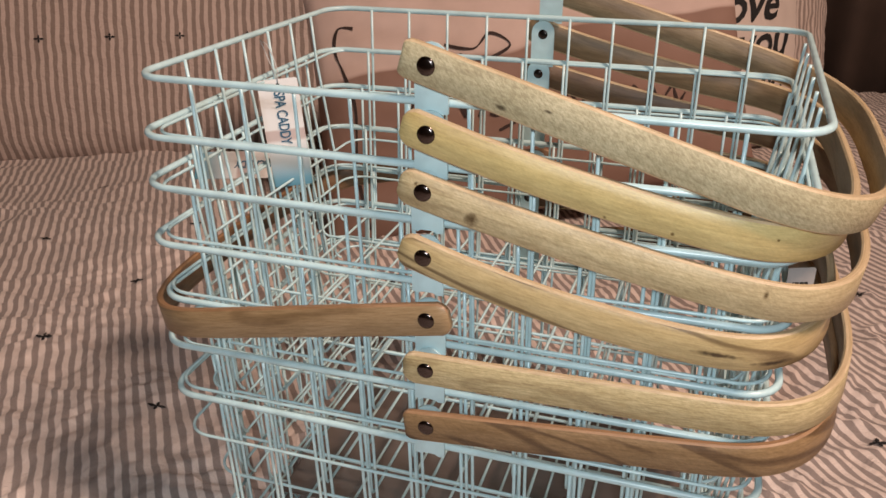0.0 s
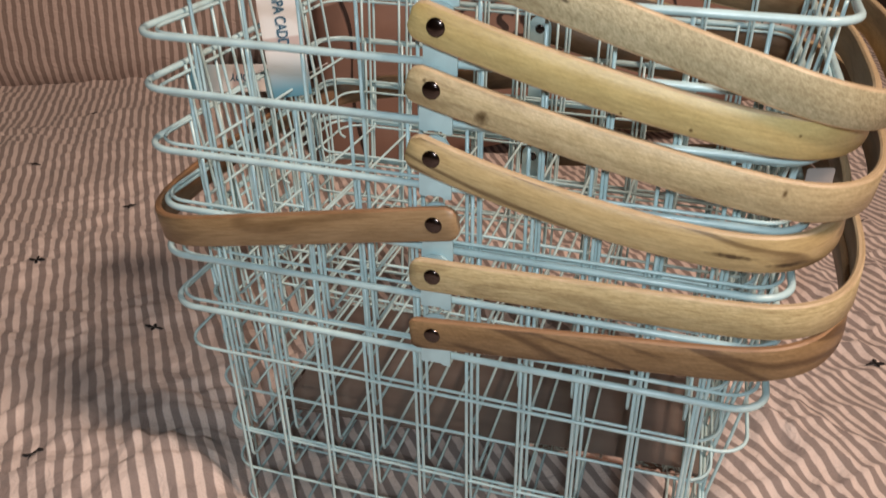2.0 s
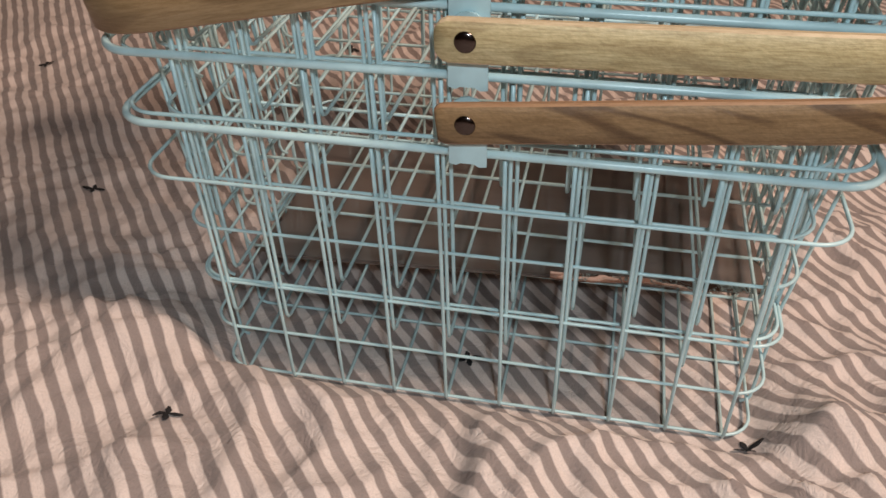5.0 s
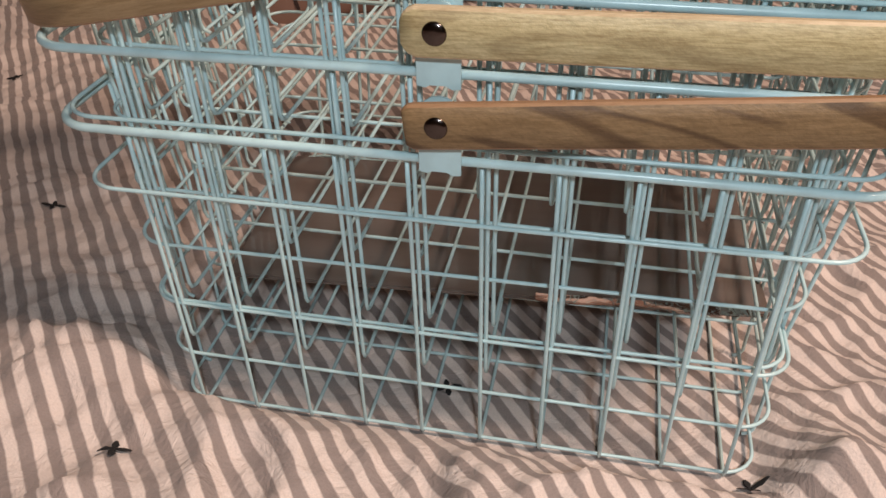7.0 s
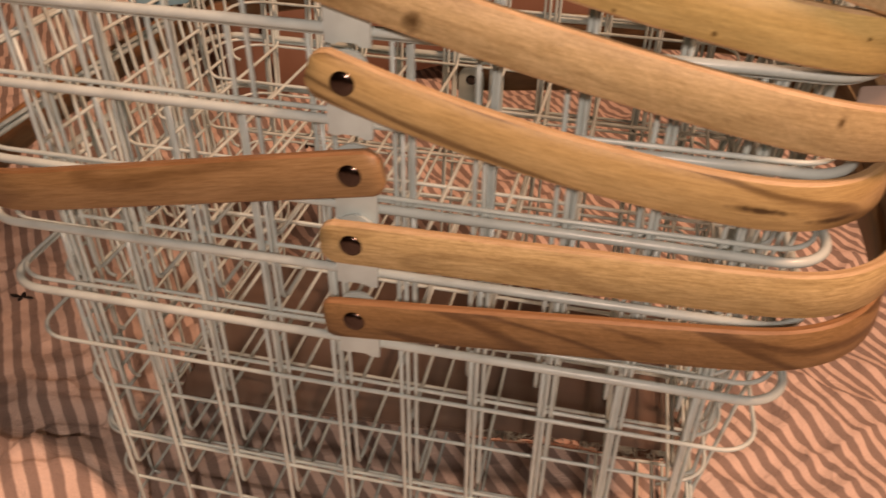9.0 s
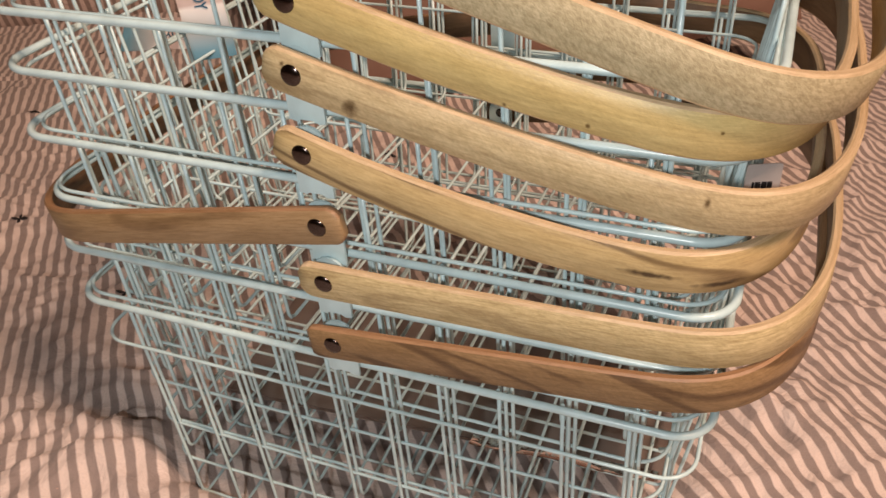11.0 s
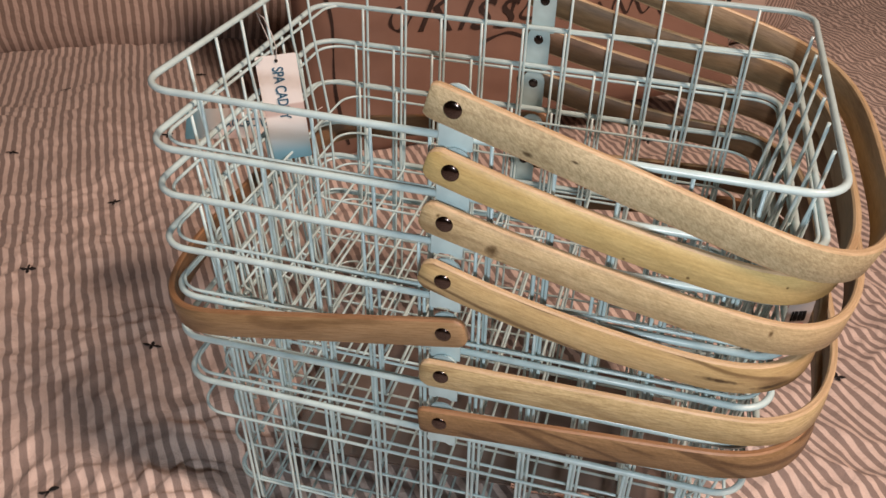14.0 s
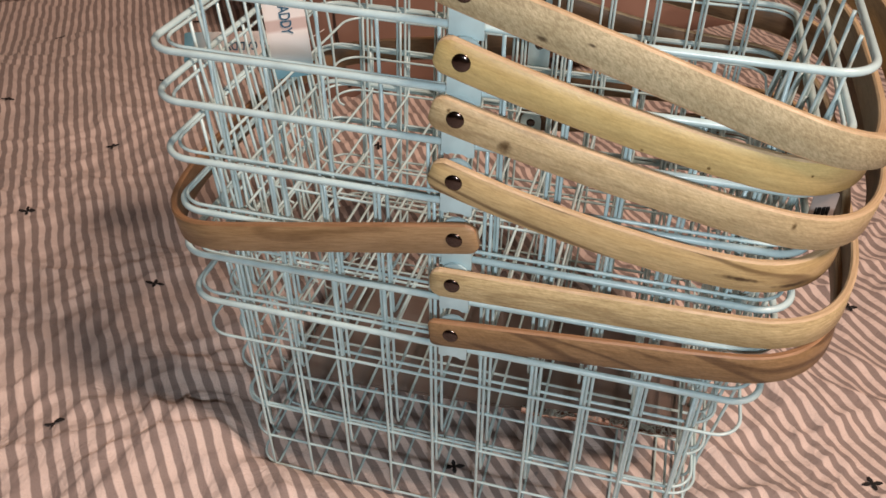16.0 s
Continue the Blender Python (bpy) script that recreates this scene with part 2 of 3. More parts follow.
def u_wire(profile, along_y, at):
    """A wire down one wall, under the floor and up the other."""
    low, r = profile[-1][0] - 0.0034, 0.006
    k = 2 if along_y else 1
    down = [(p[k], p[0]) for p in profile[:-1]]
    foot = profile[-1][k]
    down += [(foot, low + r), (foot + 0.3 * r, low + 0.3 * r), (foot + r, low)]
    a, b = (0.0, DEPTH) if along_y else (-HX, HX)
    prof = [(a + q, z) for q, z in down] + [(b - q, z) for q, z in reversed(down)]
    return [(at, p, z) if along_y else (p, at, z) for p, z in prof]


def bracket(sign, y):
    """Folded sheet tab, clipped round the rim, with a rounded top and a scalloped foot."""
    bm = bmesh.new()
    w, top, foot = 0.0098, HIGH + 0.034, HIGH - 0.0048
    outline = [(-w, foot + 0.001), (-0.006, foot), (-0.004, foot + 0.0012), (0.003, foot + 0.0012), (0.006, foot - 0.0004), (w, foot)]
    for k in range(9):
        a = math.pi * k / 8
        outline.append((w * math.cos(a), top - w + w * math.sin(a)))
    v = [bm.verts.new((x, y, z)) for x, z in outline]
    f = bm.faces.new(v)
    ex = bmesh.ops.extrude_face_region(bm, geom=[f])
    bmesh.ops.translate(bm, vec=(0, 0.0016 * -sign, 0), verts=[g for g in ex["geom"] if isinstance(g, bmesh.types.BMVert)])
    bmesh.ops.recalc_face_normals(bm, faces=bm.faces)
    return bm


def dome(radius, high, origin, direction):
    """A rivet's head."""
    bm = bmesh.new()
    d = Vector(direction)
    side = d.orthogonal().normalized()
    up = d.cross(side)
    prev = None
    for rr, hh in ((1.0, 0.0), (1.0, 0.25), (0.9, 0.6), (0.62, 0.88), (0.3, 1.0)):
        ring = [bm.verts.new(Vector(origin) + d * high * hh + radius * rr * (math.cos(k * math.tau / 20) * side + math.sin(k * math.tau / 20) * up))
                for k in range(20)]
        if prev:
            for k in range(20):
                bm.faces.new((prev[k], prev[(k + 1) % 20], ring[(k + 1) % 20], ring[k])).smooth = True
        else:
            bm.faces.new(ring[::-1])
        prev = ring
    bm.faces.new(prev).smooth = True
    bmesh.ops.recalc_face_normals(bm, faces=bm.faces)
    return bm


STRAP_W, STRAP_T = 0.0218, 0.0048


def strap(length, corner, fall, rise, spread=0.0, tip="round"):
    """A bent-wood bail lying in its own plane: pivots at x = 0, cross bar at x = length. spread: how far the arms bow out."""
    y0, y1 = -0.0105, DEPTH + 0.0105
    tail, power = 0.0145, 3.1
    pts = []
    n = 16
    for k in range(n):
        q = k / n
        pts.append((-tail + (length - corner + tail) * q, y0 - spread * q))
    mid, half = (y0 + y1) / 2, (y1 - y0) / 2 + spread
    for k in range(49):  # the bow, a squared-off oval
        a = radians(-90 + 180 * k / 48)
        c, d = max(math.cos(a), 0.0), math.sin(a)
        pts.append((length - corner + corner * c ** (2 / power), mid + half * math.copysign(abs(d) ** (2 / power), d)))
    for k in range(n - 1, -1, -1):
        q = k / n
        pts.append((-tail + (length - corner + tail) * q, y1 + spread * q))
    # rounded tips need a few close stations
    def ends(p0, p1):
        d = Vector((p1[0] - p0[0], p1[1] - p0[1])).normalized()
        return [(p0[0] + d.x * q, p0[1] + d.y * q) for q in (0.0, 0.0012, 0.003, 0.006)]
    pts = ends(pts[0], pts[1]) + pts[1:-1] + ends(pts[-1], pts[-2])[::-1]
    P = [Vector((x, y, -fall * x + rise * x * x)) for x, y in pts]
    run = [0.0]
    for a, b in zip(P, P[1:]):
        run.append(run[-1] + (b - a).length)
    total = run[-1]
    shape = {"round": (0.52, 0.72, 0.88, 1.0), "clipped": (0.80, 0.90, 0.98, 1.0)}[tip]
    bm = bmesh.new()
    uv = bm.loops.layers.uv.new("UVMap")
    rings = []
    for i, p in enumerate(P):
        d = (P[min(i + 1, len(P) - 1)] - P[max(i - 1, 0)]).normalized()
        up = Vector((fall - 2 * rise * max(p.x, 0), 0, 1)).normalized()  # the strap stands square to its own plane
        out = d.cross(up).normalized()
        j = min(i, len(P) - 1 - i)
        w = STRAP_W / 2 * (shape[j] if j < 4 else 1.0) * (1 + 0.015 * noise.noise(Vector((run[i] * 30, 0, 0))))
        t, c = STRAP_T / 2, 0.0011
        sec = [(t, -w + c), (t, w - c), (t - c, w), (-t + c, w), (-t, w - c), (-t, -w + c), (-t + c, -w), (t - c, -w)]
        rings.append([(bm.verts.new(p + out * o + up * z), run[i], z + (0.03 if o < 0 else 0.0)) for o, z in sec])
    for r, s in zip(rings, rings[1:]):
        for k in range(8):
            q = (r[k], r[(k + 1) % 8], s[(k + 1) % 8], s[k])
            f = bm.faces.new([v[0] for v in q])
            for lo, v in zip(f.loops, q):
                lo[uv].uv = (v[1], v[2])
            f.smooth = k in (0, 4)
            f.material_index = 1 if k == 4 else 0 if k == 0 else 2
    bm.faces.new([v[0] for v in rings[0]][::-1])
    bm.faces.new([v[0] for v in rings[-1]])
    bmesh.ops.recalc_face_normals(bm, faces=bm.faces)
    return bm


PIVOT = HIGH + 0.0225
basket_group = "stack of nested wire baskets"


def basket_body(profile, hoops):
    root = new("wire_basket")
    part("rim", tube(hoop(HX, 0, DEPTH, HIGH, 0.022, 8), RIM, True, 10), STEEL, root)
    for z, ix, iy, side in hoops:
        o = side * (WIRE + HOOP) * 0.96
        part("hoop_wire", tube(hoop(HX - ix - o, iy + o, DEPTH - iy - o, z, 0.020, 7), HOOP * 1.08 if side < 0 else HOOP, True, 8), STEEL, root)
    for i in range(10):
        part("cross_wire", tube(u_wire(profile, True, (i - 4.5) * 0.0363), WIRE), STEEL, root)
    for i in range(6):
        path = u_wire(profile, False, DEPTH / 2 + (i - 2.5) * 0.0363)
        half = len(path) // 2
        if i in (1, 4):  # only two of the end wires run on under the floor
            part("long_wire", tube(path, WIRE), STEEL, root)
        else:
            part("end_wire", tube(path[:half], WIRE), STEEL, root)
            part("end_wire", tube(path[half:], WIRE), STEEL, root)
    for sign, y in ((-1, -0.0056), (1, DEPTH + 0.0056)):
        part("handle_bracket", bracket(sign, y), STEEL, root)
    return root


HANDLES = [  # fall of the handle and its rise, faces left, length, depth of the bow, spread, tip
    (0.291, 0.0, False, 0.244, 0.090, 0.004, "clipped"),
    (0.311, 0.50, False, 0.231, 0.086, 0.003, "round"),
    (0.264, 0.33, False, 0.2450, 0.086, 0.003, "round"),
    (0.318, 0.80, False, 0.232, 0.086, 0.003, "round"),
    (0.185, 0.0, True, 0.228, 0.080, 0.003, "round"),
    (-0.024, 0.0, False, 0.2485, 0.088, 0.003, "round"),
    (-0.106, 0.0, False, 0.2450, 0.084, 0.003, "clipped"),
]
LEAN = 2.1  # the pile tips towards the foot of the bed
PINS = [  # where each front pivot sits, and how far its basket is turned
    (0.0015, -0.0140, 0.4518, 0.8), (0.0018, -0.0150, 0.4150, 1.9), (-0.0008, -0.0140, 0.3810, 1.9), (0.0, -0.0160, 0.3420, 2.2),
    (0.0008, -0.0135, 0.3000, 2.0), (0.0008, -0.0150, 0.2660, 2.8), (0.0010, -0.0150, 0.2240, 2.3)]
lowest, second, upper = basket_body(PROFILE, PROFILE[1:]), basket_body(SHALLOW, SHALLOW[1:4]), basket_body(SHALLOW, SHALLOW[1:3])
WIRE_OFF = (0.0004, 0.0030, -0.0024, 0.0020, 0.0056, 0.0029, 0.0)  # the upright wires are not welded at quite the same places
LABELS = ["rough-sawn greyish", "smooth yellow", "knotty pale yellow", "olive figured", "warm brown", "straight-grained pale yellow", "dark walnut-brown"]
for i, (fall, rise, left, length, corner, spread, tip) in enumerate(HANDLES):
    px, py, pz, turn = PINS[i]
    tilt = pose(0, 0, 0, 0, 0, turn) @ pose(0, 0, 0, LEAN)
    root = copy_thing((lowest, second, upper)[min(6 - i, 2)], Matrix.Translation(Vector((px, py, pz)) - tilt @ Vector((0, -0.0146, PIVOT))) @ tilt)
    tagged(root, "pale blue wire basket, %s handle folded down" % LABELS[i], "basket", basket_group)
    for ob in root.children:
        if ob.name.startswith("cross_wire"):
            ob.location.x += WIRE_OFF[i]
    h = part("handle", strap(length, corner, fall, rise, spread, tip), WOODS[i], root, LABELS[i] + " bent wooden handle")
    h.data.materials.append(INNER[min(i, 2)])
    h.data.materials.append(EDGE_DARK if i in (4, 6) else EDGE)
    h.matrix_local = pose(0, DEPTH, PIVOT, 0, 0, 180) if left else pose(0, 0, PIVOT)
    for y, d in ((-0.0129, -1), (DEPTH + 0.0129, 1)):
        part("rivet", dome(0.0053, 0.0017, (0, y, 0), (0, d, 0)), RIVET, h, "dark shiny metal rivet")
        part("rivet_tail", dome(0.0042, 0.0012, (0, y - d * 0.0085, 0), (0, -d, 0)), RIVET, h)
for o in [o for b in (lowest, second, upper) for o in (*b.children_recursive, b)]:
    bpy.data.objects.remove(o)


# ---- bed ----
def ridge(v):
    return 1 - abs(noise.noise(v)) * 2


CREASES = [  # sharp folds in the cloth: height, then the line they follow
    (0.014, ((-0.42, -0.078), (-0.349, -0.036), (-0.277, 0.022), (-0.202, 0.061))),
    (0.015, ((-0.33, -0.085), (-0.296, -0.030), (-0.222, 0.017), (-0.186, 0.018))),
    (0.009, ((-0.182, -0.045), (-0.149, -0.108), (-0.12, -0.17))),
    (0.011, ((-0.36, -0.20), (-0.278, -0.141), (-0.227, -0.104), (-0.172, -0.076))),
    (0.009, ((-0.148, -0.012), (-0.100, -0.095), (-0.07, -0.15))),
    (0.010, ((0.20, 0.02), (0.27, 0.06), (0.36, 0.09))),
    (0.010, ((0.19, -0.02), (0.28, 0.01), (0.40, 0.06))),
    (0.008, ((0.12, -0.05), (0.22, -0.045), (0.34, -0.02))),
]


def crease_height(x, y):
    h = 0.0
    if not (-0.55 < x < 0.53 and -0.33 < y < 0.22):
        return h
    wob = 0.006 * noise.noise(Vector((x * 25, y * 25, 2.0)))
    for amp, line in CREASES:
        best, side, fade = 1.0, 1.0, 0.0
        for k, ((ax, ay), (bx, by)) in enumerate(zip(line, line[1:])):
            dx, dy = bx - ax, by - ay
            q = ((x - ax) * dx + (y - ay) * dy) / (dx * dx + dy * dy)
            qc = min(1.0, max(0.0, q))
            d = math.hypot(x - ax - qc * dx, y - ay - qc * dy)
            if d < best:
                run = (k + qc) / (len(line) - 1)
                best, side, fade = d, dx * (y - ay) - dy * (x - ax), min(1.0, 5 * run, 5 * (1 - run) + 0.3)
        if best < 0.12:
            d = abs(best * math.copysign(1.0, side) + wob)
            h += amp * fade * (math.exp(-d / 0.007) if side > 0 else math.exp(-(d / 0.032) ** 1.3))
    return h


def bed_height(x, y):
    v = Vector((x, y, 0))
    w = Vector((noise.noise(v * 6), noise.noise(v * 6 + Vector((7, 3, 0))), 0)) * 0.05
    q = v + w
    h = 0.011 * noise.noise(v * 4.0) + 0.006 * noise.noise(q * 10.0)
    # long soft folds, deeper close to the stack, and fine crumples
    near = math.exp(-((max(abs(x) - 0.19, 0)) ** 2 + max(abs(y - 0.13) - 0.13, 0) ** 2) / 0.025)
    f = ridge(Vector((q.x * 4.5 + q.y * 3 + 2, q.y * 11 - q.x * 4, 1.3)))
    h += (0.004 + 0.010 * near) * f * abs(f)
    g = ridge(Vector((q.x * 17 + q.y * 6, q.y * 22 - q.x * 9, 5.3)))
    h += 0.0062 * g * abs(g) + 0.0030 * ridge(Vector((q.x * 45, q.y * 20, 8.3))) + 0.0012 * noise.noise(q * 75)
    # puckers that run away from the foot of the stack
    cx, cy = min(max(x, -0.17), 0.17), min(max(y, 0.03), DEPTH - 0.03)
    d = math.hypot(x - cx, y - cy)
    along = cx - cy + 0.07 * math.atan2(y - cy, x - cx)
    c = noise.noise(Vector((along * 24 + 4 * w.x * 10, d * 5 + 2.1, 3.7)))
    c2 = ridge(Vector((along * 13 + 20 * w.y, d * 4, 9.1)))
    h += (0.013 * c + 0.009 * c2 * abs(c2)) * math.exp(-((d - 0.08) / 0.07) ** 2)
    h += 0.006 + crease_height(x, y)
    inside = max(abs(x) - 0.182, 0.020 - y, y - DEPTH + 0.020)
    s = min(1, max(0, (inside + 0.001) / 0.045))
    s = s * (2 - s)
    h = max(h, 0.004) if inside > 0 else h
    return h * s + (1 - s) * (-0.0052 + 0.0367 * max(y, 0.0) + 0.0010 * noise.noise(v * 30))


def cloth_grid(name, mat, xs, ys, fn, uvfn):
    nx, ny = len(xs), len(ys)
    verts = [fn(x, y) for y in ys for x in xs]
    faces = [(j * nx + i, j * nx + i + 1, (j + 1) * nx + i + 1, (j + 1) * nx + i) for j in range(ny - 1) for i in range(nx - 1)]
    me = bpy.data.meshes.new(name)
    me.from_pydata(verts, [], faces)
    uv = me.uv_layers.new(name="UVMap")
    flat = np.array([uvfn(x, y) for y in ys for x in xs])
    idx = np.empty(len(me.loops), dtype=np.int32)
    me.loops.foreach_get("vertex_index", idx)
    uv.data.foreach_set("uv", flat[idx].ravel())
    me.polygons.foreach_set("use_smooth", [True] * len(faces))
    me.materials.append(mat)
    return new(name, me)


STRIPE_TURN = radians(134 - 90)


def bed_uv(x, y):
    u = x * math.cos(STRIPE_TURN) + y * math.sin(STRIPE_TURN)
    v = -x * math.sin(STRIPE_TURN) + y * math.cos(STRIPE_TURN)
    return (u - 0.06 * v * v, v)


bed_x = np.concatenate((np.linspace(-1.9, -0.75, 110), np.linspace(-0.745, 0.5, 300), np.linspace(0.506, 1.6, 110)))
bed_y = np.concatenate((np.linspace(-1.0, -0.22, 70), np.linspace(-0.215, 0.75, 240), np.linspace(0.757, 2.3, 150)))
bed = cloth_grid("bedspread", BED, bed_x, bed_y, lambda x, y: (x, y, bed_height(x, y)), bed_uv)
tagged(bed, "crumpled striped cotton bedspread strewn with small black crosses", "bedspread", kind="structure")


def cross_stitch(name, place, normal, turn, size, parent=None):
    """Four small embroidered petals crossing, a little uneven."""
    bm = bmesh.new()
    for k in range(4):
        a = math.pi / 2 * k
        ln = size * (1.0 if k % 2 == 0 else 0.78)
        d, e = Vector((math.cos(a), math.sin(a), 0)), Vector((-math.sin(a), math.cos(a), 0))
        out = [d * 0.0004 - e * 0.0006, d * ln * 0.55 - e * size * 0.22, d * ln - e * size * 0.07, d * ln + e * size * 0.07, d * ln * 0.55 + e * size * 0.22, d * 0.0004 + e * 0.0006]
        low = [bm.verts.new(p) for p in out]
        top = [bm.verts.new(p * 0.92 + Vector((0, 0, 0.0009))) for p in out]
        bm.faces.new(top)
        for i in range(6):
            bm.faces.new((low[i], low[(i + 1) % 6], top[(i + 1) % 6], top[i]))
    bmesh.ops.recalc_face_normals(bm, faces=bm.faces)
    ob = part(name, bm, INK, parent)
    z = Vector(normal).normalized()
    x = Vector((math.cos(radians(turn)), math.sin(radians(turn)), 0))
    x = (x - z * x.dot(z)).normalized()
    y = z.cross(x)
    ob.matrix_local = Matrix.Translation(Vector(place) + z * 0.0006) @ Matrix((x, y, z)).transposed().to_4x4()
    return ob


for x, y in ((-0.886, 0.529), (-0.650, 0.464), (-0.635, 0.270), (-0.406, 0.199), (-0.367, -0.017), (-0.186, -0.050), (-0.977, 0.772), (-0.788, 0.931), (-0.698, 0.677),
             (-0.283, 0.582), (0.078, 0.955), (0.345, 0.407), (0.178, 0.024), (-0.013, 0.065), (0.345, 0.157), (-1.115, 0.595), (0.56, 0.34), (0.36, 0.80), (0.58, 0.60)):
    stitch = cross_stitch("cross_stitch", (x, y, 0), (0, 0, 1), 22 + 8 * noise.noise(Vector((x * 9, y * 9, 4))), 0.0098, bed)
    for v in stitch.data.vertices:  # the petals follow the cloth
        p = stitch.matrix_basis @ v.co
        v.co.z += max(bed_height(p.x + a, p.y + b) for a in (-0.002, 0, 0.002) for b in (-0.002, 0, 0.002)) + 0.0003


# ---- pillows ----
def cushion(name, mat_front, bl, br, tl, tr, puff, nx, ny, uvw, label, seed):
    """A stuffed pillow between four corners; the seam runs round the rim, both faces bulge and crease."""
    bl, br, tl, tr = (Vector(p) for p in (bl, br, tl, tr))
    n = ((br - bl).cross(tl - bl)).normalized()
    front = []

    def at(u, v, side):
        p = bl.lerp(br, u).lerp(tl.lerp(tr, u), v)
        mid = bl.lerp(tr, 0.5)
        edge = min(u, 1 - u, v, 1 - v)
        pinch = 0.035 * (4 * u * (1 - u) if edge in (v, 1 - v) else 4 * v * (1 - v)) * max(0, 1 - edge * 8)
        p = p.lerp(mid, pinch)
        b = (max(0, 4 * u * (1 - u)) ** 0.42) * (max(0, 4 * v * (1 - v)) ** 0.42)
        wv = Vector((u * 5 + seed, v * 5, seed))
        b += (0.10 * noise.noise(wv) + 0.05 * ridge(wv * 2.3) + 0.02 * noise.noise(wv * 7)) * min(1, edge * 14)
        return p + n * side * puff * b

    verts, faces, uvs = [], [], []
    for side in (1, -1):
        o = len(verts)
        for j in range(ny + 1):
            for i in range(nx + 1):
                verts.append(at(i / nx, j / ny, side))
                uvs.append((i / nx * uvw[0], j / ny * uvw[1]))
        for j in range(ny):
            for i in range(nx):
                f = (o + j * (nx + 1) + i, o + j * (nx + 1) + i + 1, o + (j + 1) * (nx + 1) + i + 1, o + (j + 1) * (nx + 1) + i)
                faces.append(f if side > 0 else f[::-1])
    me = bpy.data.meshes.new(name)
    me.from_pydata([tuple(v) for v in verts], [], faces)
    uv = me.uv_layers.new(name="UVMap")
    for lo in me.loops:
        uv.data[lo.index].uv = uvs[lo.vertex_index]
    me.polygons.foreach_set("use_smooth", [True] * len(faces))
    me.materials.append(mat_front)
    ob = new(name, me)
    tagged(ob, label, "pillow")
    return ob, lambda u, v: at(u, v, 1)


def on_face(fn, u, v):
    """Place and normal on a pillow's front, with the way across it."""
    e = 0.01
    p = fn(u, v)
    du, dv = fn(u + e, v) - fn(u - e, v), fn(u, v + e) - fn(u, v - e)
    return p, du.cross(dv).normalized(), du.normalized()


def ribbon(name, fn, pts, width, mat, parent):
    """A printed stroke lying on a pillow's front."""
    bm = bmesh.new()
    prev = None
    n = len(pts)
    for i, (u, v) in enumerate(pts):
        p, nn, _ = on_face(fn, u, v)
        a, b = pts[max(i - 1, 0)], pts[min(i + 1, n - 1)]
        d = (fn(*b) - fn(*a)).normalized()
        s = nn.cross(d).normalized() * width * (0.35 + 0.65 * abs(math.sin(math.pi * (i * 3.3 / n + 0.2)))) / 2
        pair = [bm.verts.new(p + nn * 0.0015 + s), bm.verts.new(p + nn * 0.0015 - s)]
        if prev:
            bm.faces.new((prev[0], prev[1], pair[1], pair[0]))
        prev = pair
    bmesh.ops.recalc_face_normals(bm, faces=bm.faces)
    return part(name, bm, mat, parent)


def script(name, text, fn, u0, v0, size, wide, high, mat, parent, shear=0.35, slope=0.0, thick=0.0):
    """Words bent onto a pillow's front. size: letter height as a share of the pillow's height."""
    cu = bpy.data.curves.new(name, "FONT")
    cu.body, cu.size, cu.shear, cu.offset, cu.resolution_u = text, 1.0, shear, thick, 3
    tmp = bpy.data.objects.new(name, cu)
    scene.collection.objects.link(tmp)
    bpy.context.view_layer.update()
    me = bpy.data.meshes.new_from_object(tmp.evaluated_get(bpy.context.evaluated_depsgraph_get()))
    bpy.data.objects.remove(tmp)
    bm = bmesh.new()
    bm.from_mesh(me)
    bmesh.ops.subdivide_edges(bm, edges=[e for e in bm.edges if e.calc_length() > 0.15], cuts=2)
    bmesh.ops.triangulate(bm, faces=bm.faces)
    for v in bm.verts:
        x, y = v.co.x * size, v.co.y * size
        u, w = u0 + x * high / wide, v0 + y + slope * x
        p, nn, _ = on_face(fn, min(max(u, 0.02), 0.98), min(max(w, 0.02), 0.98))
        v.co = p + nn * 0.0022
    return part(name, bm, mat, parent)


stripe_pillow, f1 = cushion("striped_pillow", PILLOW_STRIPE, (-1.62, 0.69, -0.02), (-0.62, 1.305, -0.02), (-1.70, 0.86, 0.52), (-0.70, 1.475, 0.52), 0.10, 90, 50, (1.10, 0.55),
                            "plump striped cotton pillow with small black crosses, leaning", 3.1)
for u, v in ((0.44, 0.76), (0.56, 0.76), (0.68, 0.76), (0.38, 0.46), (0.50, 0.46), (0.62, 0.46), (0.32, 0.76), (0.26, 0.46), (0.74, 0.46)):
    p, nn, _ = on_face(f1, u, v)
    cross_stitch("cross_stitch", p, nn, 20, 0.0105, stripe_pillow)


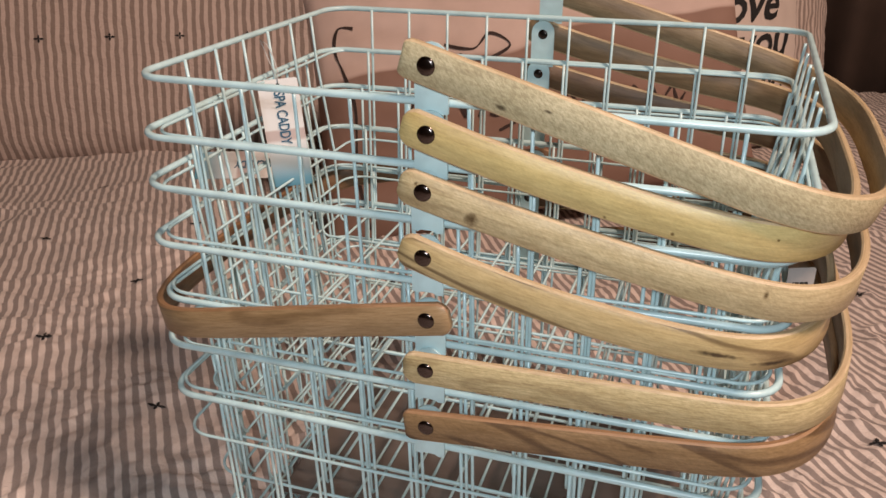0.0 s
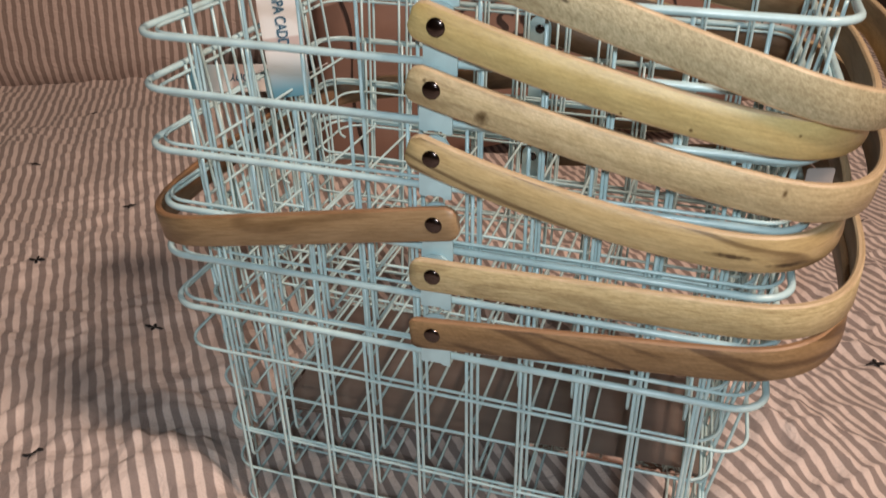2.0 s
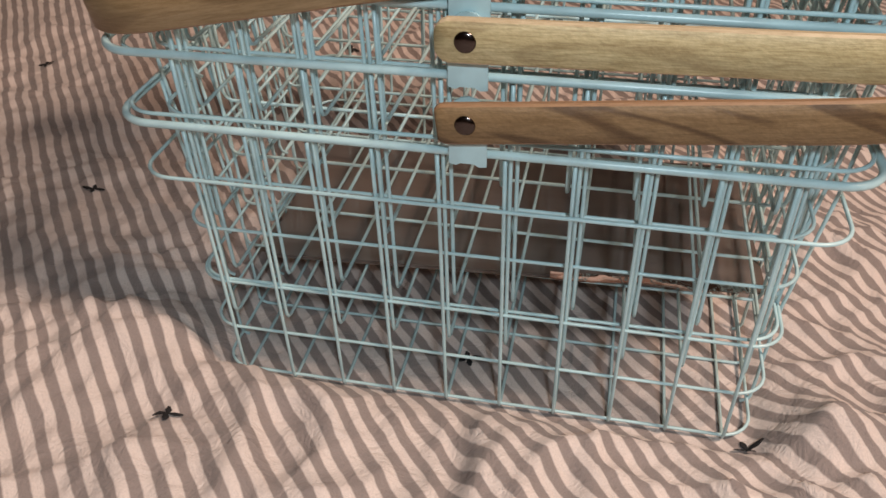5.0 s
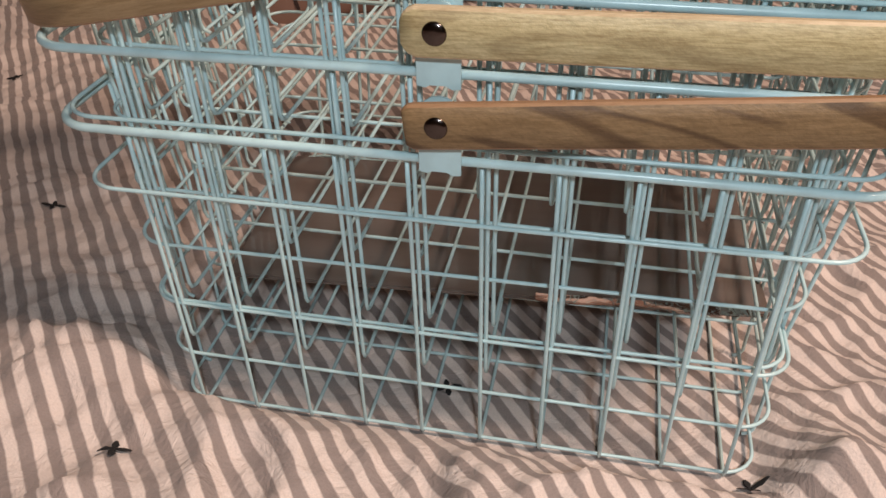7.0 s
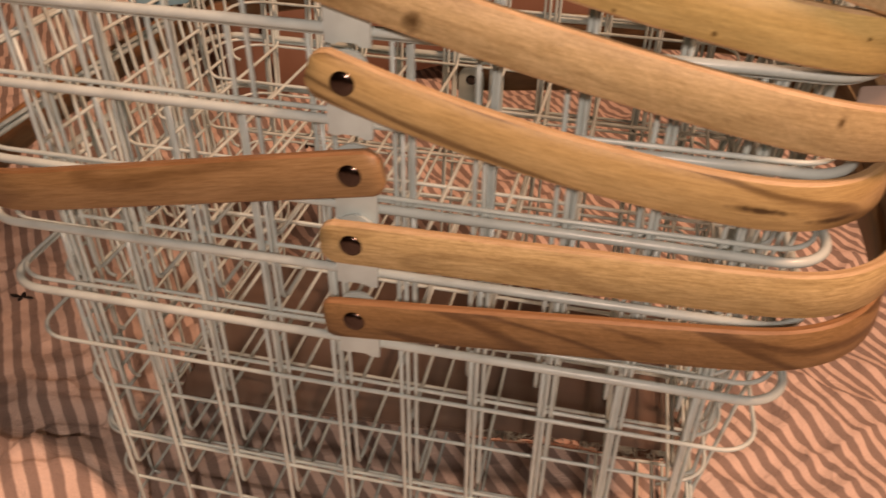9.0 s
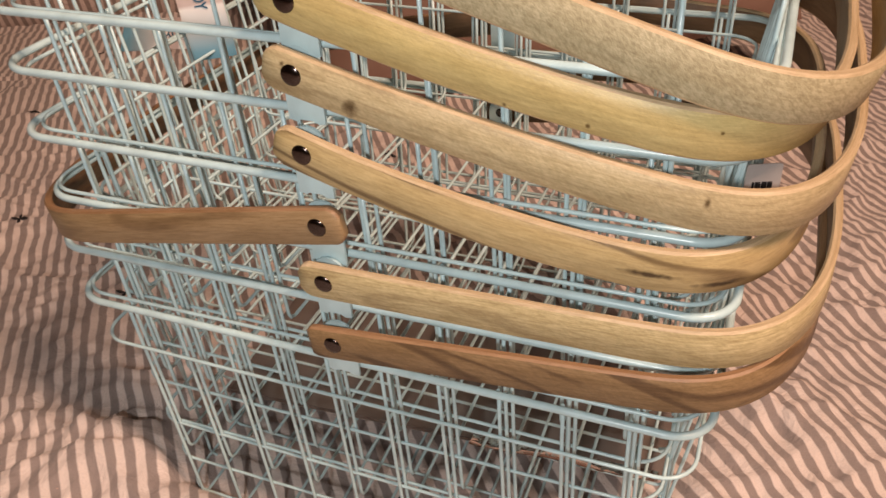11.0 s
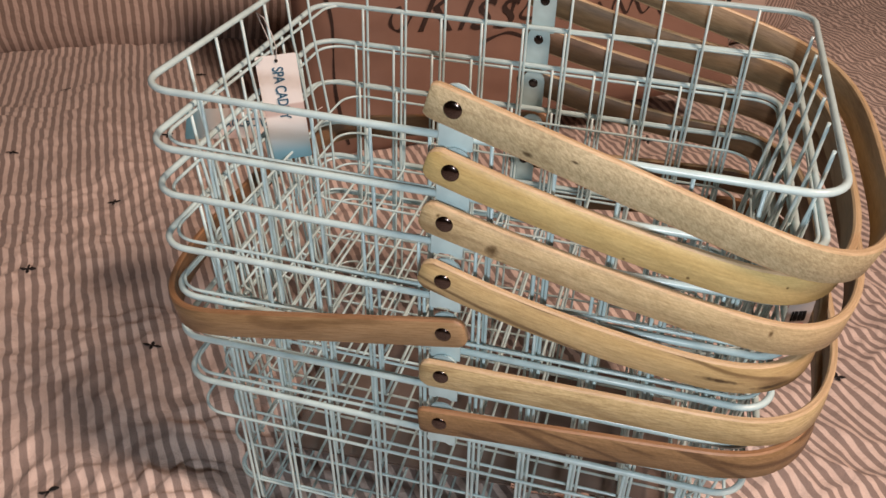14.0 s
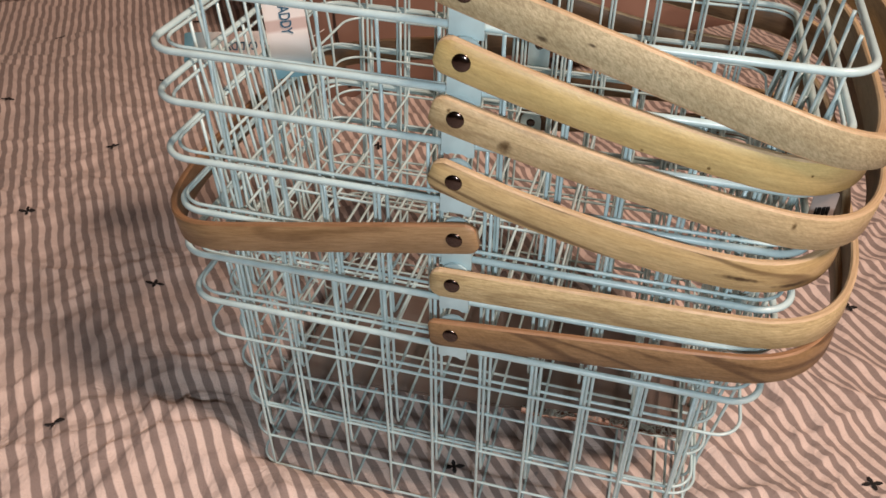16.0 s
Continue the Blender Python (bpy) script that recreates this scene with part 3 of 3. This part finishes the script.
def printed_cloth(name, low, high, edge):
    """Cotton print: a dusky lower field and a paler upper one, parted by a wavy edge in V."""
    m, t, b = material(name)
    co = t.nodes.new("ShaderNodeTexCoord")
    sep = t.nodes.new("ShaderNodeSeparateXYZ")
    t.links.new(co.outputs["UV"], sep.inputs[0])
    n = node(t, "ShaderNodeTexNoise", Scale=3.2, Detail=1.0)
    t.links.new(co.outputs["UV"], n.inputs["Vector"])
    ad = node(t, "ShaderNodeMath", operation="MULTIPLY_ADD")
    ad.inputs[1].default_value = 0.12
    t.links.new(n.outputs[0], ad.inputs[0])
    t.links.new(sep.outputs[1], ad.inputs[2])
    r = ramp(t, [(edge + 0.055, low), (edge + 0.06, high)])
    t.links.new(ad.outputs[0], r.inputs[0])
    st = node(t, "ShaderNodeTexNoise", Scale=9.0, Detail=5.0)
    t.links.new(co.outputs["UV"], st.inputs["Vector"])
    sr = ramp(t, [(0.35, (0.8, 0.78, 0.76)), (0.65, (1, 1, 1))])
    t.links.new(st.outputs[0], sr.inputs[0])
    t.links.new(mix(t, r.outputs[0], sr.outputs[0], 0.7, "MULTIPLY"), b.inputs["Base Color"])
    b.inputs["Roughness"].default_value = 0.85
    w = node(t, "ShaderNodeTexNoise", Scale=700.0, Detail=2.0)
    t.links.new(co.outputs["UV"], w.inputs["Vector"])
    bump(t, b, w.outputs[0], 0.2, 0.001)
    return m


BROWN_PRINT = printed_cloth("dusky_rose_printed_cotton", (0.27, 0.165, 0.13), (0.60, 0.46, 0.41), 0.285)
INK_BROWN = plain("dark_brown_print", (0.035, 0.02, 0.017), 0.85)
kiss_pillow, f2 = cushion("printed_pillow", BROWN_PRINT, (-0.455, 0.70, -0.02), (0.20, 1.05, 0.10), (-0.56, 0.83, 0.45), (0.09, 1.18, 0.57), 0.07, 66, 50, (0.78, 0.5),
                          "dusky rose printed pillow with dark script, leaning upright", 8.7)


def smooth(pts, n=7):
    """A smooth line through a few points."""
    out = []
    for i in range(len(pts) - 1):
        p0, p1, p2, p3 = (Vector(pts[min(max(k, 0), len(pts) - 1)]) for k in (i - 1, i, i + 1, i + 2))
        for k in range(n):
            q = k / n
            out.append(0.5 * (2 * p1 + (p2 - p0) * q + (2 * p0 - 5 * p1 + 4 * p2 - p3) * q * q + (3 * p1 - p0 - 3 * p2 + p3) * q ** 3))
    return out + [Vector(pts[-1])]


K_SWASH = [(-0.02, 0.42), (-0.22, 0.34), (-0.34, 0.14), (-0.20, 0.0), (0.05, 0.08), (0.25, 0.30)]
script("lettering", "Kiss", f2, 0.262, 0.375, 0.20, 0.78, 0.5, INK_BROWN, kiss_pillow, 0.55, -0.13, -0.006)
ribbon("lettering_swash", f2, [(0.245 + 0.080 * p.x, 0.385 + 0.165 * p.y - 0.018 * p.x) for p in smooth(K_SWASH)], 0.0055, INK_BROWN, kiss_pillow)
SCRAWL = [  # swashes and loops of the words that follow, too far hidden to read
    [(0.47, 0.37), (0.50, 0.47), (0.535, 0.46), (0.51, 0.40), (0.49, 0.36), (0.53, 0.35), (0.56, 0.38)],
    [(0.56, 0.38), (0.58, 0.33), (0.60, 0.38), (0.61, 0.33), (0.64, 0.36)],
    [(0.66, 0.36), (0.68, 0.31), (0.70, 0.36), (0.72, 0.31), (0.74, 0.35), (0.76, 0.30), (0.79, 0.34)],
    [(0.79, 0.40), (0.80, 0.29), (0.82, 0.31)],
    [(0.30, 0.60), (0.36, 0.57), (0.40, 0.61), (0.44, 0.56), (0.38, 0.53), (0.33, 0.56)],
    [(0.40, 0.30), (0.46, 0.32), (0.52, 0.28), (0.56, 0.30)],
]
for stroke in SCRAWL:
    ribbon("print_flourish", f2, smooth(stroke), 0.0055, INK_BROWN, kiss_pillow)
ribbon("print_line", f2, smooth([(0.10, 0.06), (0.085, 0.25), (0.095, 0.45), (0.075, 0.58), (0.06, 0.66), (0.075, 0.72), (0.11, 0.71)]), 0.006, INK_BROWN, kiss_pillow)
ribbon("print_line", f2, smooth([(0.45, 0.80), (0.60, 0.74), (0.68, 0.76), (0.76, 0.70), (0.90, 0.74)]), 0.005, INK_BROWN, kiss_pillow)

WHITE_PRINT = plain("off_white_cotton", (0.62, 0.52, 0.47), 0.85, 0.0, 0.06, 9.0)
word_pillow, f3 = cushion("lettered_pillow", PILLOW_STRIPE, (0.011, 1.284, 0.0), (0.342, 1.745, 0.0), (-0.049, 1.484, 0.48), (0.282, 1.945, 0.48), 0.08, 60, 60, (0.57, 0.52),
                          "striped pillow with off-white panel and black brush lettering", 5.2)
bm = bmesh.new()
pv = [[bm.verts.new(f3(0.13 + 0.50 * i / 24, 0.06 + 0.88 * j / 24) + on_face(f3, 0.13 + 0.50 * i / 24, 0.06 + 0.88 * j / 24)[1] * 0.003) for i in range(25)] for j in range(25)]
for j in range(24):
    for i in range(24):
        bm.faces.new((pv[j][i], pv[j][i + 1], pv[j + 1][i + 1], pv[j + 1][i])).smooth = True
panel = part("panel", bm, WHITE_PRINT, word_pillow, "off-white printed panel")
script("lettering", "love", f3, 0.17, 0.56, 0.21, 0.57, 0.52, INK, word_pillow, 0.25, 0.0, 0.02).location = (0, -0.004, 0)
script("lettering", "you", f3, 0.28, 0.40, 0.21, 0.57, 0.52, INK, word_pillow, 0.25, 0.0, 0.02).location = (0, -0.004, 0)
for k in range(5):
    ribbon("brush_stroke", f3, [(0.23 + 0.075 * k + 0.03 * math.cos(a * 0.7), 0.27 + 0.05 * math.sin(a * 0.7)) for a in range(9)], 0.012, INK, word_pillow).location = (0, -0.004, 0)

# ---- a flat wrapped sheet that lies on a floor inside the pile ----
def wrapped_sheet():
    m, t, b = material("smoky_brown_film")
    co = t.nodes.new("ShaderNodeTexCoord")
    mp = node(t, "ShaderNodeMapping")
    mp.inputs["Scale"].default_value = (4.0, 60.0, 20.0)
    t.links.new(co.outputs["Object"], mp.inputs["Vector"])
    n = node(t, "ShaderNodeTexNoise", Scale=1.0, Detail=5.0)
    t.links.new(mp.outputs[0], n.inputs["Vector"])
    r = ramp(t, [(0.3, (0.17, 0.135, 0.12)), (0.7, (0.21, 0.17, 0.152))])
    t.links.new(n.outputs[0], r.inputs[0])
    t.links.new(r.outputs[0], b.inputs["Base Color"])
    b.inputs["Roughness"].default_value = 0.35
    b.inputs["Coat Weight"].default_value, b.inputs["Coat Roughness"].default_value = 1.0, 0.03
    f = node(t, "ShaderNodeTexNoise", Scale=26.0, Detail=3.0)
    t.links.new(co.outputs["Object"], f.inputs["Vector"])
    bump(t, b, f.outputs[0], 0.12, 0.003)
    see, blend = t.nodes.new("ShaderNodeBsdfTransparent"), t.nodes.new("ShaderNodeMixShader")
    see.inputs[0].default_value, blend.inputs[0].default_value = (0.80, 0.72, 0.68, 1), 0.72
    for a, b_ in ((see.outputs[0], blend.inputs[1]), (b.outputs[0], blend.inputs[2]), (blend.outputs[0], t.nodes["Material Output"].inputs[0])):
        t.links.new(a, b_)
    bm = bmesh.new()
    bmesh.ops.create_cube(bm, size=1)
    for v in bm.verts:
        v.co = (v.co.x * 0.350, v.co.y * 0.165, v.co.z * 0.003)
    bmesh.ops.bevel(bm, geom=bm.edges[:], offset=0.0018, segments=2, affect="EDGES")
    root = part("wrapped_sheet", bm, m)
    tagged(root, "flat smoky brown sheet in glossy clear film", "sheet")
    root.matrix_world = pose(0.0, 0.1690, 0.0650, LEAN, 0, 6.0)
    # loose crumpled film that stands up along the front edge
    fm, ft, fb = material("clear_film")
    glass, gloss = ft.nodes.new("ShaderNodeBsdfTransparent"), ft.nodes.new("ShaderNodeBsdfGlossy")
    glass.inputs[0].default_value = (0.93, 0.93, 0.93, 1)
    gloss.inputs["Roughness"].default_value = 0.06
    fres = node(ft, "ShaderNodeFresnel", IOR=1.45)
    mixer = ft.nodes.new("ShaderNodeMixShader")
    for a, b_ in ((fres.outputs[0], mixer.inputs[0]), (glass.outputs[0], mixer.inputs[1]), (gloss.outputs[0], mixer.inputs[2]), (mixer.outputs[0], ft.nodes["Material Output"].inputs[0])):
        ft.links.new(a, b_)
    for x0, x1, y, top, seed in ((0.03, 0.165, -0.090, 0.005, 3),):
        bm = bmesh.new()
        prev = None
        for i in range(49):
            x = x0 + (x1 - x0) * i / 48
            ring = []
            for k in range(9):
                w = Vector((i * 0.22, k * 0.5, seed))
                ring.append(bm.verts.new((x, y + 0.001 * ridge_noise(w) + 0.012 * (1 - k / 8) ** 2, 0.002 + top * k / 8 * (0.75 + 0.25 * math.sin(i * 0.21 + seed)) + 0.0004 * noise.noise(w * 2))))
            if prev:
                for k in range(8):
                    bm.faces.new((prev[k], ring[k], ring[k + 1], prev[k + 1])).smooth = True
            prev = ring
        part("film_edge", bm, fm, root, "crumpled clear film").visible_shadow = False


def ridge_noise(v):
    return 1 - 2 * abs(noise.noise(v))


wrapped_sheet()

# ---- hang tags ----
BLUE_INK = plain("blue_print", (0.02, 0.11, 0.19), 0.5)
THREAD = plain("white_thread", (0.6, 0.58, 0.56), 0.6)


def faded_card(name):
    """White card that fades to blue towards its foot, with a pale pink band; V in metres from the foot."""
    m, t, b = material(name)
    co = t.nodes.new("ShaderNodeTexCoord")
    sep = t.nodes.new("ShaderNodeSeparateXYZ")
    t.links.new(co.outputs["Object"], sep.inputs[0])
    mr = node(t, "ShaderNodeMapRange")
    mr.inputs[1].default_value, mr.inputs[2].default_value = -0.09, 0.0
    t.links.new(sep.outputs[2], mr.inputs[0])
    r = ramp(t, [(0.0, (0.10, 0.27, 0.36)), (0.07, (0.14, 0.33, 0.43)), (0.30, (0.60, 0.66, 0.68)), (0.42, (0.86, 0.84, 0.82)), (0.45, (0.62, 0.50, 0.47)), (0.53, (0.62, 0.50, 0.47)), (0.55, (0.86, 0.84, 0.82)), (1.0, (0.86, 0.84, 0.82))])
    t.links.new(mr.outputs[0], r.inputs[0])
    t.links.new(r.outputs[0], b.inputs["Base Color"])
    b.inputs["Roughness"].default_value = 0.35
    return m


FADED = faded_card("blue_faded_card")


def plate(w, h, t, z0=0.0):
    """A thin card hanging down from its top edge, with clipped corners."""
    bm = bmesh.new()
    c = 0.0012
    out = [(-w / 2 + c, z0 - h), (w / 2 - c, z0 - h), (w / 2, z0 - h + c), (w / 2, z0 - c), (w / 2 - c, z0), (-w / 2 + c, z0), (-w / 2, z0 - c), (-w / 2, z0 - h + c)]
    f = bm.faces.new([bm.verts.new((x, 0, z)) for x, z in out])
    ex = bmesh.ops.extrude_face_region(bm, geom=[f])
    bmesh.ops.translate(bm, vec=(0, t, 0), verts=[g for g in ex["geom"] if isinstance(g, bmesh.types.BMVert)])
    bmesh.ops.recalc_face_normals(bm, faces=bm.faces)
    return bm


def hang_tag(label):
    root = new("hang_tag")
    tagged(root, label, "tag")
    part("card", plate(0.032, 0.090, 0.0006), FADED, root, "white card fading to blue")
    cu = bpy.data.curves.new("lettering", "FONT")
    cu.body, cu.size, cu.space_character = "SPA CADDY", 0.0115, 0.95
    cu.offset = 0.00018
    tmp = bpy.data.objects.new("lettering", cu)
    scene.collection.objects.link(tmp)
    bpy.context.view_layer.update()
    me = bpy.data.meshes.new_from_object(tmp.evaluated_get(bpy.context.evaluated_depsgraph_get()))
    bpy.data.objects.remove(tmp)
    bm = bmesh.new()
    bm.from_mesh(me)
    xs = [v.co.x for v in bm.verts]
    k = 0.044 / (max(xs) - min(xs))
    for v in bm.verts:
        x, y = v.co.x, v.co.y
        v.co = (y * 1.05 - 0.004, -0.0007, -0.0095 - x * k)
    part("lettering", bm, BLUE_INK, root, "blue printed capitals")
    bm = tube([(0.0, -0.0003, -0.0045), (0.0, -0.0008, -0.0045)], 0.0014, False, 12)
    part("eyelet", bm, INK, root)
    return root


tag = hang_tag("white card tag, blue lettering, hung inside the top basket")
tag.matrix_world = pose(-0.1905, 0.1510, 0.4000, 0, -5, 29)
part("string", tube([(0, 0, -0.0045), (0.002, -0.002, 0.006), (0.000, 0.001, 0.018), (-0.004, 0.012, 0.026), (-0.009, 0.018, 0.029), (-0.007, 0.016, 0.022), (-0.002, 0.002, 0.008), (0, 0.0008, -0.0045)], 0.0004, False, 6), THREAD, tag)

low_tag = hang_tag("white card tag lying over a folded wooden handle")
low_tag.matrix_world = Matrix(((0.336, -0.235, 0.91, -0.234), (-0.746, 0.522, 0.41, 0.237), (-0.574, -0.817, 0.0, 0.300), (0, 0, 0, 1)))
part("string", tube([(0, 0, -0.0045), (0.001, -0.002, 0.010), (-0.004, -0.003, 0.022), (-0.012, -0.006, 0.036)], 0.0004, False, 6), THREAD, low_tag)

side_tag = new("hang_tag")
tagged(side_tag, "small dull grey card with a barcode beside the wire", "tag")
part("card", plate(0.022, 0.032, 0.0006), plain("dull_grey_card", (0.36, 0.32, 0.30), 0.5, 0.0, 0.08, 60), side_tag)
for i, (w, g) in enumerate(((0.0012, 0), (0.0006, 0.0022), (0.0016, 0.0038), (0.0006, 0.0062), (0.0012, 0.0078), (0.0006, 0.0098), (0.0014, 0.0112))):
    bm = plate(w, 0.010, 0.0003, -0.012)
    ob = part("barcode_bar", bm, INK, side_tag)
    ob.location = (-0.006 + g, -0.0005, 0)
bm = plate(0.014, 0.003, 0.0003, -0.025)
part("red_band", bm, plain("red_print", (0.35, 0.03, 0.03), 0.5), side_tag, "red printed band").location = (0, -0.0005, 0)
side_tag.matrix_world = pose(0.2040, 0.030, 0.350, 0, 0, 25) @ Matrix.Diagonal((0.7, 1, 0.7, 1))

# ---- the room round the bed ----
# unseen walls and ceiling, added to enclose the bed; dark to weaken bounced light
WALL = plain("dull_brown_wall", (0.17, 0.13, 0.105), 0.9, 0.0, 0.05, 2.0)
DARK = plain("dark_brown_drape", (0.07, 0.045, 0.035), 0.8, 0.0, 0.2, 6.0)
FLOOR = plain("brown_carpet", (0.16, 0.11, 0.08), 0.95, 0.0, 0.25, 60.0)


def slab(name, lo, hi, mat, label, category):
    bm = bmesh.new()
    bmesh.ops.create_cube(bm, size=1)
    for v in bm.verts:
        v.co = [a + (b - a) * (c + 0.5) for a, b, c in zip(lo, hi, v.co)]
    ob = part(name, bm, mat)
    return tagged(ob, label, category, kind="structure")


slab("floor", (-2.6, -3.0, -0.65), (2.6, 2.9, -0.55), FLOOR, "plain brown carpet floor", "floor")
slab("ceiling", (-2.6, -3.0, 2.6), (2.6, 2.9, 2.7), WALL, "plain dull brown ceiling, unseen", "ceiling")
slab("wall_north", (-2.6, 2.8, -0.55), (2.6, 2.9, 2.6), WALL, "plain dull brown wall behind the bed, unseen", "wall")
slab("wall_south", (-2.6, -3.0, -0.55), (2.6, -2.9, 2.6), WALL, "plain dull brown wall, unseen", "wall")
slab("wall_west", (-2.6, -2.9, -0.55), (-2.5, 2.8, 2.6), WALL, "plain dull brown wall, unseen", "wall")
slab("wall_east", (2.5, -2.9, -0.55), (2.6, 2.8, 2.6), WALL, "plain dull brown wall, unseen", "wall")
bm = bmesh.new()
bmesh.ops.create_cube(bm, size=1)
for v in bm.verts:
    v.co = (-0.15 + v.co.x * 3.48, 0.65 + v.co.y * 3.28, -0.30 + v.co.z * 0.50)
bmesh.ops.bevel(bm, geom=bm.edges[:], offset=0.03, segments=3, affect="EDGES")
tagged(part("mattress", bm, plain("mattress_ticking", (0.6, 0.55, 0.5), 0.9)), "thick pale mattress under the bedspread", "mattress")

# a dark drape that hangs in folds behind the head of the bed
xs = np.linspace(-1.2, 2.2, 240)
verts, faces = [], []
for x in xs:
    y = 2.42 + 0.035 * math.sin(x * 38 + 1.5 * math.sin(x * 7)) + 0.02 * math.sin(x * 13)
    verts += [(x, y, -0.5), (x, y + 0.01, 0.6), (x, y, 1.9)]
for i in range(len(xs) - 1):
    for k in range(2):
        faces.append((3 * i + k, 3 * i + 3 + k, 3 * i + 4 + k, 3 * i + 1 + k))
me = bpy.data.meshes.new("drape")
me.from_pydata(verts, [], faces)
me.polygons.foreach_set("use_smooth", [True] * len(faces))
me.materials.append(DARK)
drape = new("drape", me)
so = drape.modifiers.new("thickness", "SOLIDIFY")
so.thickness = 0.004
tagged(drape, "dark brown drape hanging in soft folds", "curtain")
